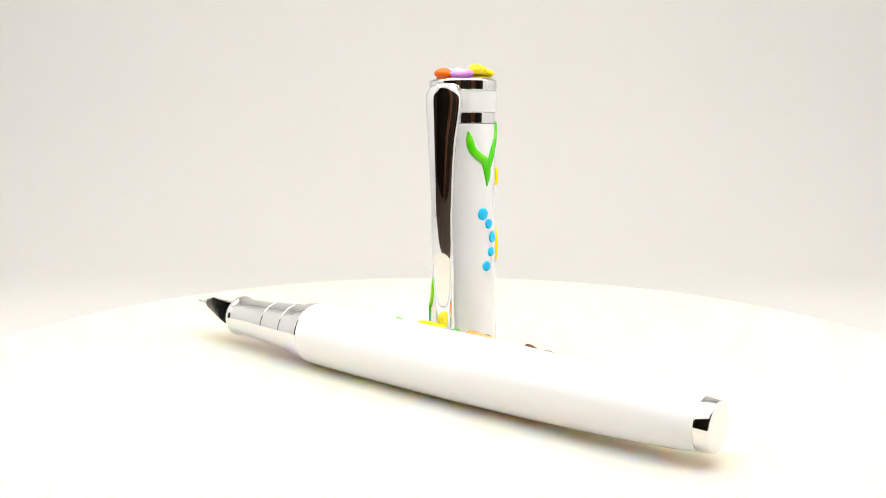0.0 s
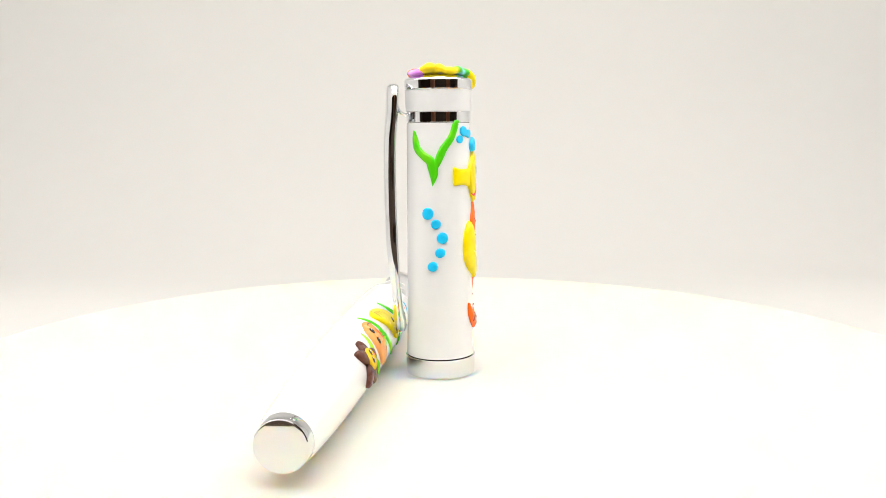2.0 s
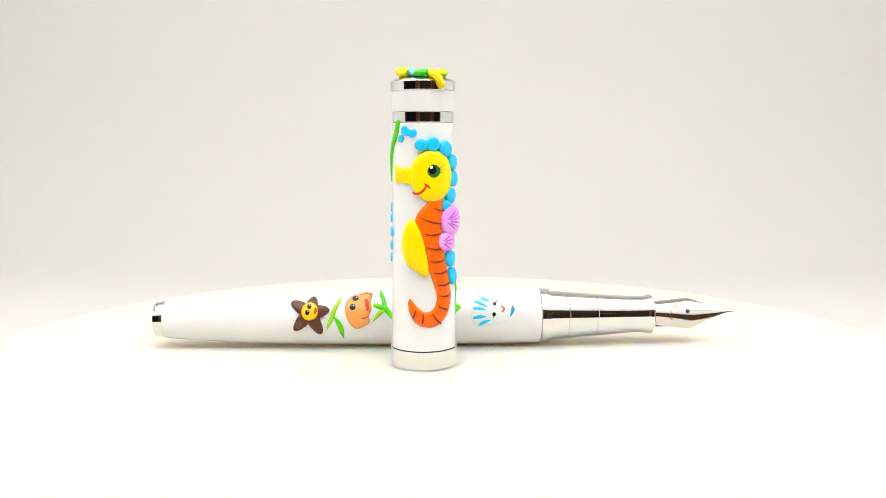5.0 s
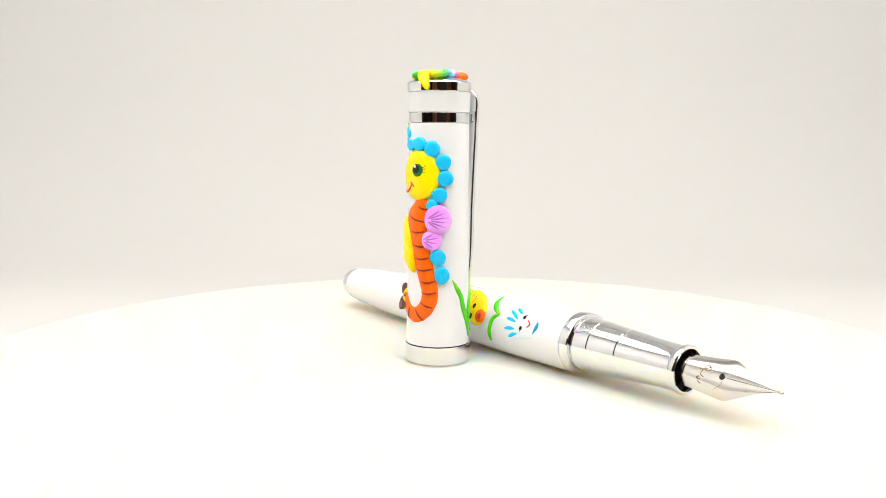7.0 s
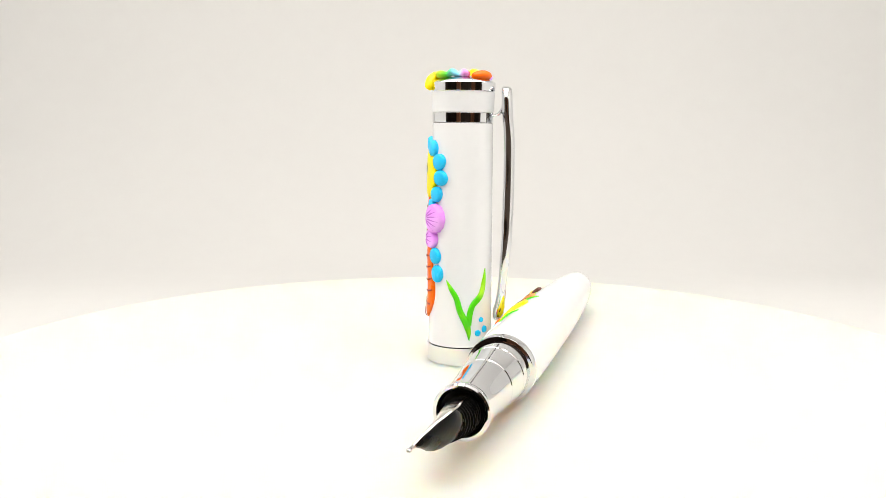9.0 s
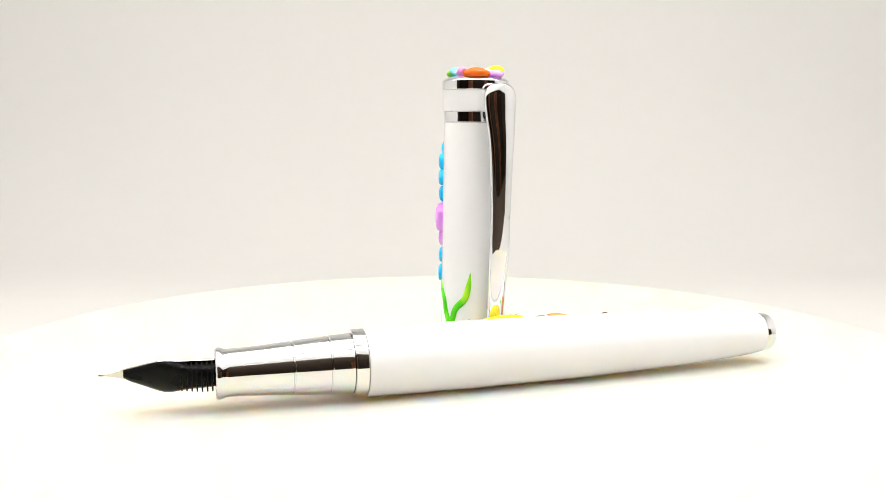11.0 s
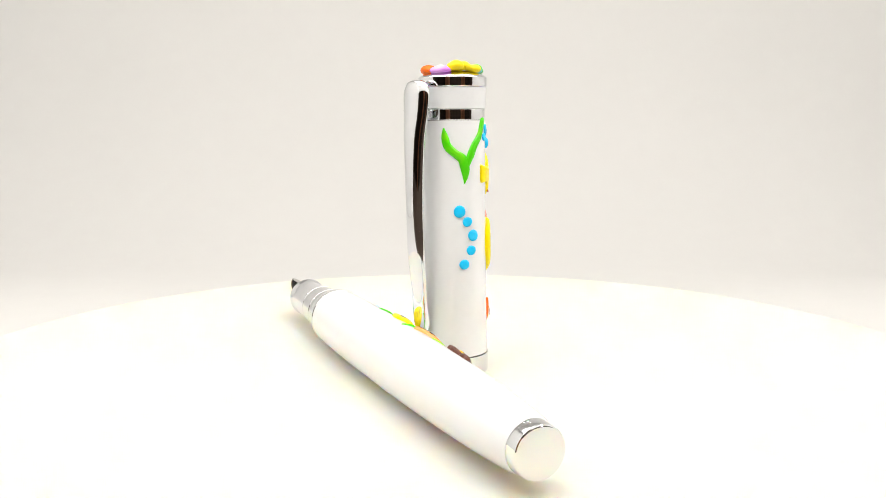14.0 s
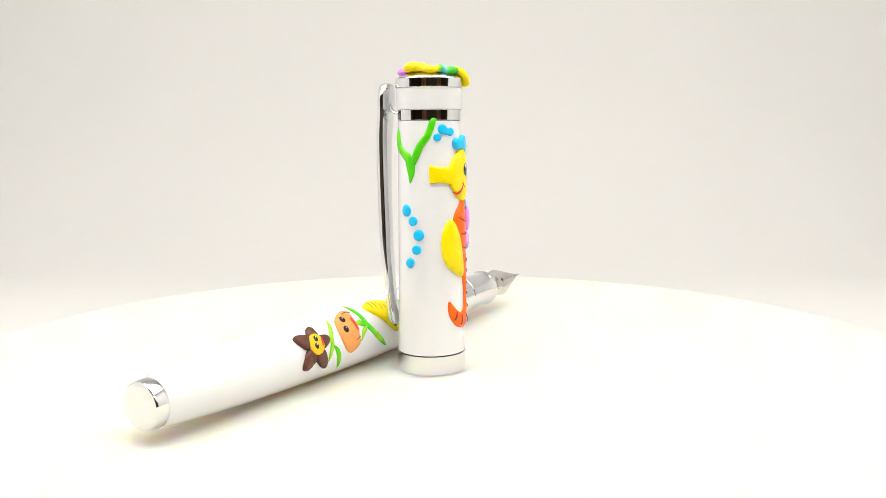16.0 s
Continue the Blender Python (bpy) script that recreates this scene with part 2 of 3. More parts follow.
def make_pen():
    root = tagged(new("fountain_pen"), "white lacquered fountain pen, uncapped, lying, with clay sea creatures", "pen")
    part("barrel", lathe([(2.15, 0), (2.15, 4.16)] + smooth_profile(BARREL) + [(90.12, 6.42), (90.12, 0)], pen_place), LACQUER, root)
    part("end_cap", lathe([(-0.2, 0), (-0.2, 3.7), (-0.17, 3.9), (-0.05, 4.04), (0.17, 4.1), (1.9, 4.28), (2.1, 4.26), (2.1, 0)], pen_place), CHROME, root, "polished chrome end cap")
    part("trim_band", lathe([(90.2, 0), (90.2, 6.35), (90.35, 6.5), (92.4, 6.46), (92.56, 6.38), (92.62, 6.2), (92.62, 0)], pen_place), CHROME, root, "chrome trim band")
    grip = [(92.7, 0), (92.7, 5.72), (93.3, 5.78), (96.65, 5.55), (96.8, 5.4), (96.95, 5.4), (97.1, 5.52), (100, 5.3), (103.45, 5.06), (103.6, 4.9),
            (103.75, 4.9), (103.9, 5.03), (108, 4.68), (112, 4.44), (115.1, 4.37), (115.8, 4.43), (116.2, 4.62), (116.7, 4.76), (117.15, 4.68), (117.4, 4.4),
            (117.35, 4.05), (116.9, 3.85), (111, 3.8), (111, 0)]
    part("grip_section", lathe(grip, pen_place), CHROME, root, "polished chrome grip with two engraved rings")
    part("collar", lathe([(110.5, 0), (110.5, 3.7), (116.4, 3.7), (116.6, 3.5), (116.2, 2.9), (115.8, 0)], pen_place, 64), FEED_BLACK, root, "black plastic collar inside the grip")

    # nib: a bent steel plate turned to the decorated side
    turn = radians(-60)
    nrm, tan = np.array((0, math.sin(turn), math.cos(turn))), np.array((0, math.cos(turn), -math.sin(turn)))

    def nib_point(s, x, d):
        p = np.array((s, 0, PEN_AXIS)) + nrm * d + tan * x
        return tuple(p * MM)

    half = [(113, 2.75), (118, 3.0), (122, 3.4), (125, 3.75), (126.3, 3.85), (127.2, 3.55), (130, 2.25), (133, 1.05), (135.4, 0.34), (136.2, 0.22)]
    crown = [(113, 2.85), (118, 2.75), (124, 2.25), (127, 2.05), (131, 1.95), (136.2, 1.95)]
    drop = [(113, 2.0), (118, 1.95), (124, 1.8), (126.3, 1.55), (130, 0.6), (133, 0.16), (136.2, 0.03)]

    def nib_surf(s, x, h):
        w = on_curve(half, s)
        q = min(1.0, abs(x) / w)
        return nib_point(s, x, on_curve(crown, s) - on_curve(drop, s) * q ** 2.6 + h)

    bm = bmesh.new()
    grids = []
    stations = [113 + 0.592 * k for k in range(41)]
    for h in (0.0, -0.28):
        grids.append([[bm.verts.new(nib_surf(s, on_curve(half, s) * x, h)) for x in np.linspace(-1, 1, 17)] for s in stations])
    for gr in grids:
        for p, q in zip(gr, gr[1:]):
            for k in range(16):
                bm.faces.new((p[k], p[k + 1], q[k + 1], q[k]))
    a, b = grids
    for i in range(len(stations) - 1):
        for k in (0, 16):
            bm.faces.new((a[i][k], a[i + 1][k], b[i + 1][k], b[i][k]))
    for i in (0, -1):
        for k in range(16):
            bm.faces.new((a[i][k], a[i][k + 1], b[i][k + 1], b[i][k]))
    nib = part("nib", bm, STEEL, root, "polished steel nib with fine engraving")
    one = lambda s, x: (1.0, 1.0)
    part("breather_hole", puff(oval(125.7, 0, 0.55, 0.55, 14), 0.02, nib_surf, 0.01), BLACK, nib)
    part("slit", stroke([(126.1, 0, 0.05), (130, 0, 0.045), (136, 0, 0.035)], 0.012, nib_surf, one, 0.008), BLACK, nib)
    engraved = mat("engraved_line", (0.20, 0.12, 0.04), 0.4, 0.6, 0.2, 900, 0, 1, 0.2)
    for k, line in enumerate(([(122.6, 1.5, 0.09), (123.3, 0.9, 0.09), (122.6, 0.3, 0.09), (122.0, 0.9, 0.09), (122.7, 1.5, 0.09)],
                              [(123.2, 1.3, 0.07), (122.2, 0.6, 0.09), (121.2, 0.3, 0.07)], [(121.9, 0.4, 0.07), (121.6, -0.5, 0.09), (122.3, -0.9, 0.07)],
                              [(121.5, -0.9, 0.07), (121.0, -1.2, 0.09), (121.4, -1.5, 0.07), (121.8, -1.2, 0.07)], [(121.2, -1.8, 0.07), (121.9, -2.1, 0.07)])):
        part("engraved_flourish", stroke(line, 0.012, nib_surf, one, 0.006, 5), engraved, nib)
    part("engraved_arc", stroke([(124.6, -2.4, 0.03), (125.6, -1.6, 0.03), (126.1, -0.6, 0.03)], 0.01, nib_surf, one, 0.006), engraved, nib)
    bm = bmesh.new()
    bmesh.ops.create_icosphere(bm, subdivisions=2, radius=0.42 * MM)
    for v in bm.verts:
        v.co = Vector((v.co.x * 1.3, v.co.y, v.co.z * 0.8)) + Vector(nib_point(136.68, 0, 1.72))
    part("tipping", bm, STEEL, nib, "rounded tip bead")

    # feed under the nib
    feed_low = [(113, -2.2), (119.4, -2.3), (122, -2.15), (125, -1.75), (130, -0.2), (132, 0.4), (133.0, 0.95)]
    feed_wide = [(113, 2.2), (118, 2.4), (122, 2.7), (124.6, 3.5), (126.2, 3.76), (127.2, 3.48), (130, 2.2), (132, 1.32), (133, 0.75)]
    bm, rings = bmesh.new(), []
    for s in [113 + k * 20 / 36 for k in range(37)]:
        top, low, w = on_curve(crown, s) - 0.32, on_curve(feed_low, s), on_curve(feed_wide, s)
        ring = []
        for k in range(24):
            q = math.pi * k / 12
            x, y = math.sin(q) * w, math.cos(q)
            upper = top - on_curve(drop, s) * (x / on_curve(half, s)) ** 2
            mid = (top + low) / 2 + 0.3
            ring.append(bm.verts.new(nib_point(s, x, mid + (upper - mid) * min(1, y * 1.4) if y > 0 else mid + (mid - low) * y)))
        rings.append(ring)
    for p, q in zip(rings, rings[1:]):
        for k in range(24):
            bm.faces.new((p[k], p[(k + 1) % 24], q[(k + 1) % 24], q[k]))
    bm.faces.new(rings[0])
    bm.faces.new(rings[-1])
    feed = part("feed", bm, FEED_BLACK, root, "black ribbed plastic feed")
    for k in range(8):
        s = 116.9 + 0.88 * k
        deep = 3.35 if s < 119.6 else 3.35 - 0.26 * (s - 119.6)
        bm = bmesh.new()
        rr = []
        for ds, gr in ((0, -1.2), (0.05, 0), (0.3, 0), (0.36, -1.2)):
            ring = []
            for j in range(17):
                q = math.pi * (0.5 + j / 16)
                x, y = math.sin(q) * (3.1 + gr), math.cos(q) * (deep + gr)
                ring.append(bm.verts.new(nib_point(s + ds, x, 0.15 + y)))
            rr.append(ring)
        for p, q in zip(rr, rr[1:]):
            for j in range(16):
                bm.faces.new((p[j], p[j + 1], q[j + 1], q[j]))
        part("fin", bm, FEED_BLACK, feed)
    decorate_pen(root)
    return root


def decorate_pen(root):
    S, A = pen_surf, pen_aspect

    def pad(name, outline, h, m, parent, label="", lift=0.0, **kw):
        return part(name, puff(outline, h, S, lift, **kw), m, parent, label, 60)

    def strand(name, line, h, m, parent, label="", lift=0.0):
        return part(name, stroke(line, h, S, A, lift), m, parent, label, 60)

    # brown starfish with a yellow face
    star = pad("starfish", oval(36.4, -68, 1.8, 17, 16), 0.8, BROWN, root, "brown clay starfish with yellow face")
    for tip in ((32.2, -44), (37.4, -33), (40.8, -62), (39.0, -111), (32.9, -103)):
        c, d = np.array((36.4, -68.0)), np.array((tip[0] - 36.4, tip[1] + 68.0))
        flat_d = np.array((d[0], d[1] / 9.2))
        flat_d /= np.linalg.norm(flat_d)
        nn = np.array((-flat_d[1], flat_d[0] * 9.2))
        pad("arm", [tuple(c - d * 0.02), tuple(c + d * 0.35 + nn * 1.35), tuple(c + d * 0.66 + nn * 1.2), tuple(c + d * 0.9 + nn * 0.78), tuple(c + d * 1.02 + nn * 0.25), tuple(c + d * 1.02 - nn * 0.25),
                    tuple(c + d * 0.9 - nn * 0.78), tuple(c + d * 0.66 - nn * 1.2), tuple(c + d * 0.35 - nn * 1.35)], 0.95, BROWN, star, centre=tuple(c + d * 0.55), steps=4)
    face = pad("face", oval(36.5, -66, 1.95, 17, 18, 0.02), 0.45, GOLD, star, "yellow clay face", 0.8)
    for u, v in ((36.4, -57.5), (36.0, -68.5)):
        eye = pad("eye", oval(u, v, 0.5, 4.8, 12), 0.08, BLACK, face, "", 1.22)
        pad("glint", oval(u + 0.12, v + 2.2, 0.13, 1.1, 8), 0.04, WHITE, eye, "", 1.3)
    strand("mouth", [(37.7, -60, 0.2), (37.9, -65, 0.3), (37.6, -71, 0.2)], 0.1, RED, face, "", 1.18)
    # two-leaf sprig
    strand("seaweed", [(43.6, -29, 0.06), (43.0, -45, 0.42), (42.0, -62, 0.5), (41.6, -76, 0.5), (40.8, -92, 0.38), (40.3, -104, 0.08)], 0.4, LIME, root, "light green clay seaweed sprig")
    strand("seaweed", [(41.8, -76, 0.1), (42.9, -88, 0.5), (43.6, -104, 0.6), (44.1, -126, 0.08)], 0.42, GREEN, root, "green clay seaweed leaf")
    # peach shell with a face
    shell = pad("shell", [(47.0, -27), (49.2, -20), (50.7, -24), (50.4, -42), (50.6, -62), (50.0, -76), (50.2, -88), (48.8, -97), (46.9, -101), (45.3, -86), (44.5, -60), (45.2, -38)],
                0.8, PEACH, root, "peach clay shell with painted face")
    for u, v in ((46.9, -41), (46.3, -58.5)):
        eye = pad("eye", oval(u, v, 0.74, 6.0, 12), 0.08, BLACK, shell, "", 0.76)
        pad("glint", oval(u + 0.2, v + 2.2, 0.13, 1.1, 8), 0.04, WHITE, eye, "", 0.84)
    strand("mouth", [(49.3, -42, 0.3), (49.5, -50, 0.5), (49.6, -60, 0.42), (49.9, -66, 0.16)], 0.1, RED, shell, "", 0.72)
    strand("groove", [(47.9, -31, 0.07), (49.3, -29, 0.12), (50.6, -32, 0.1)], 0.08, BROWN, shell, "", 0.68)
    strand("groove", [(47.4, -76, 0.06), (48.6, -80, 0.11), (49.9, -77, 0.1)], 0.08, RUST, shell, "", 0.7)
    # branching seaweed behind the shell
    strand("seaweed", [(52.6, -6, 0.06), (52.8, -24, 0.42), (53.4, -44, 0.5), (53.8, -60, 0.6), (55.5, -78, 0.6), (57.6, -95, 0.58), (60.2, -113, 0.2)], 0.42, GREEN, root, "green branching clay seaweed")
    strand("seaweed", [(50.9, -53, 0.3), (52.0, -55, 0.62), (53.8, -63, 0.4)], 0.4, GREEN, root, "green clay seaweed leaf")
    strand("seaweed", [(53.6, -64, 0.3), (52.2, -72, 0.5), (50.9, -87, 0.08)], 0.4, LIME, root, "light green clay seaweed leaf")
    # yellow striped fish
    fish = pad("fish", [(56.3, -31), (57.0, -21), (60.3, -17), (63.5, -28), (66.0, -48), (66.9, -66), (66.1, -84), (63.8, -92), (61.5, -80), (59.4, -62), (57.2, -44)], 0.85, YELLOW, root,
               "yellow clay fish with brown stripes and red lips", centre=(62.2, -55))
    for s, v in ((57.6, -30), (58.9, -33), (60.2, -38), (61.5, -44)):
        strand("stripe", [(s, v + 9, 0.05), (s + 0.35, v, 0.08), (s + 0.15, v - 10, 0.05)], 0.06, BROWN, fish, "", 0.79)
    for u, v in ((62.9, -57), (62.6, -76)):
        pad("eye", oval(u, v, 0.5, 5.0, 12), 0.08, BLACK, fish, "", 0.82)
    lips = pad("lips", oval(65.8, -72, 1.35, 12, 18), 0.65, ORANGE, fish, "red orange round lips", 0.62)
    pad("lip_centre", oval(66.0, -72, 0.66, 5.8, 12), 0.12, RED, lips, "", 1.22)
    # wavy leaf
    strand("seaweed", [(68.2, -17, 0.08), (68.3, -36, 0.55), (69.3, -50, 0.6), (71.2, -60, 0.3)], 0.4, GREEN, root, "green clay seaweed leaf")
    strand("seaweed", [(71.3, -60, 0.15), (69.7, -68, 0.5), (69.0, -84, 0.5), (68.7, -100, 0.5), (68.7, -116, 0.12)], 0.42, GREEN, root, "green wavy clay seaweed leaf")
    # pale blue shell creature
    pale = pad("jellyfish", [(77.2, -32), (80.0, -40), (82.6, -52), (83.6, -66), (82.8, -86), (79, -95), (75.2, -100), (73.8, -86), (73.5, -70), (74.4, -46)], 0.2, WASH_BLUE, root,
               "pale blue clay jellyfish with painted face")
    for a, b, c, d in ((74.4, -47, 77.4, -61), (74.0, -63, 77.0, -66), (74.0, -82, 77.0, -79), (75.2, -96, 78.0, -86), (75.9, -40, 77.9, -49)):
        strand("ray", [(a, b, 0.22), ((a + c) / 2, (b + d) / 2 + 1, 0.42), (c, d, 0.15)], 0.14, BLUE, pale, "", 0.14)
    for u, v in ((79.1, -54), (78.9, -75)):
        pad("eye", oval(u, v, 0.42, 4.0, 10), 0.08, BLACK, pale, "", 0.18)
    strand("lash", [(79.2, -51, 0.1), (79.9, -47, 0.07)], 0.05, BLACK, pale, "", 0.18)
    strand("lash", [(78.9, -78, 0.1), (78.7, -83, 0.07)], 0.05, BLACK, pale, "", 0.18)
    strand("mouth", [(80.5, -58, 0.18), (81.3, -64, 0.2), (80.7, -71, 0.18)], 0.08, RED, pale, "", 0.16)
    strand("fin", [(83.2, -56, 0.1), (83.3, -66, 0.45), (82.6, -81, 0.1)], 0.2, TEAL, pale, "", 0.08)


# ---- cap ----
CAP = [(4.2, 7.05), (8, 6.95), (16, 6.82), (26, 6.72), (38, 6.62), (46, 6.55), (52.07, 6.5)]


def cap_place(a, r, k):
    return (r * MM * math.cos(radians(k)), r * MM * math.sin(radians(k)), a * MM)


def cap_surf(k, z, h):
    return cap_place(z, on_curve(CAP, max(z, 4.2)) + h, k)


def cap_aspect(k, z):
    return math.degrees(1 / on_curve(CAP, max(z, 4.2))), 1.0


def make_cap():
    root = tagged(new("pen_cap"), "white pen cap standing upright with yellow and orange clay seahorse", "pen cap")
    part("cap_barrel", lathe([(4.17, 0), (4.17, 6.98)] + smooth_profile(CAP) + [(52.12, 6.4), (52.12, 0)], cap_place), LACQUER, root)
    part("seam", lathe([(52.0, 0), (52.0, 6.38), (52.24, 6.38), (52.24, 0)], cap_place), FEED_BLACK, root, "dark thin seam")
    part("seam", lathe([(3.9, 0), (3.9, 7.0), (4.25, 7.0), (4.25, 0)], cap_place), FEED_BLACK, root, "dark thin seam")
    part("base_ring", lathe([(0, 0), (0, 6.85), (0.12, 7.1), (0.35, 7.2), (3.92, 7.28), (3.97, 7.2), (3.98, 6.9), (3.98, 0)], cap_place), CHROME, root, "polished chrome rim ring")
    part("lower_band", lathe([(52.2, 0), (52.2, 6.45), (52.28, 6.55), (54.25, 6.6), (54.38, 6.5), (54.38, 0)], cap_place), CHROME, root, "polished chrome band")
    part("ring", lathe([(54.4, 0), (54.4, 6.55), (54.5, 6.65), (58.6, 6.75), (58.7, 6.65), (58.7, 0)], cap_place), RING_WHITE, root, "white enamel ring")
    part("top_band", lathe([(58.72, 0), (58.72, 6.8), (58.85, 6.9), (60.55, 6.95), (60.75, 6.8), (61.2, 6.1), (61.65, 4.6), (62.05, 2.8), (62.2, 1.2), (62.22, 0)], cap_place), CHROME, root,
         "polished chrome top with bevelled edge")
    make_clip(root)
    decorate_cap(root)
    make_top_ornament(root)
    return root


CLIP_AT = 251.5


def clip_place(r, x, z):
    a = radians(CLIP_AT)
    c, s = math.cos(a), math.sin(a)
    return ((r * c - x * s) * MM, (r * s + x * c) * MM, z * MM)


def make_clip(root):
    # height, outer distance from the axis, half width, thickness
    table = [(9.0, 8.4, 0.6, 0.8), (9.4, 9.0, 1.2, 1.6), (10.2, 9.5, 1.7, 2.3), (11.5, 9.8, 2.0, 2.5), (13.5, 9.95, 2.05, 2.2), (17, 10.1, 2.1, 1.9), (21, 10.5, 2.25, 2.1), (26, 11.02, 2.3, 2.4),
             (32, 11.25, 2.25, 2.5), (38, 11.35, 2.4, 2.5), (44, 11.35, 2.65, 2.5), (49, 11.25, 3.0, 2.5), (53.5, 10.85, 3.5, 2.5), (56.8, 10.7, 3.75, 2.5), (58.5, 10.55, 3.35, 2.4), (59.5, 10.35, 2.4, 2.2), (59.95, 9.8, 1.0, 1.3)]
    bm, rings = bmesh.new(), []
    for z, r, w, th in spline(table, False, 5):
        ring = []
        for k in range(32):
            q = 2 * math.pi * k / 32
            c, s = math.cos(q), math.sin(q)
            x = w * math.copysign(abs(s) ** 0.92, s)
            d = 0.68 * th * c ** 0.85 if c > 0 else -0.32 * th * abs(c) ** 0.8
            ring.append(bm.verts.new(clip_place(r - 0.68 * th + d, x, z)))
        rings.append(ring)
    for p, q in zip(rings, rings[1:]):
        for k in range(32):
            bm.faces.new((p[k], p[(k + 1) % 32], q[(k + 1) % 32], q[k]))
    bm.faces.new(rings[0])
    bm.faces.new(rings[-1])
    clip = part("clip", bm, CHROME, root, "polished chrome spoon-shaped clip", 50)
    # cheeks under the head, the pin through them, and the arm down to the lower band
    for side in (-1.55, 1.15):
        bm, rings = bmesh.new(), []
        for x in (side, side + 0.4):
            rings.append([bm.verts.new(clip_place(9.35 + (1.15 if math.cos(q) > 0 else 0.95) * math.cos(q), x, 57.3 + 1.75 * math.sin(q))) for q in [2 * math.pi * k / 24 for k in range(24)]])
        for k in range(24):
            bm.faces.new((rings[0][k], rings[0][(k + 1) % 24], rings[1][(k + 1) % 24], rings[1][k]))
        for ring in rings:
            bm.faces.new(ring)
        part("cheek", bm, CHROME, clip)
    part("pin", lathe([(-1.8, 0), (-1.8, 0.42), (-1.7, 0.52), (1.7, 0.52), (1.8, 0.42), (1.8, 0)],
                      lambda a, q, k: clip_place(9.15 + q * math.cos(radians(k)), a, 57.9 + q * math.sin(radians(k))), 20), FEED_BLACK, clip, "dark steel hinge pin")
    bm, rings = bmesh.new(), []
    for r, z, w, th in spline([(5.9, 53.75, 1.3, 0.75), (6.9, 53.8, 1.25, 0.7), (7.7, 54.15, 1.1, 0.7), (8.3, 55.0, 1.0, 0.75), (8.6, 56.0, 1.0, 0.9), (9.0, 57.4, 1.0, 1.0)], False, 5):
        rings.append([bm.verts.new(clip_place(r - 0.35 * th * math.sin(q), w * math.cos(q), z + 0.45 * th * math.sin(q))) for q in [2 * math.pi * k / 16 for k in range(16)]])
    for p, q in zip(rings, rings[1:]):
        for k in range(16):
            bm.faces.new((p[k], p[(k + 1) % 16], q[(k + 1) % 16], q[k]))
    bm.faces.new(rings[0])
    bm.faces.new(rings[-1])
    part("bracket", bm, CHROME, clip)


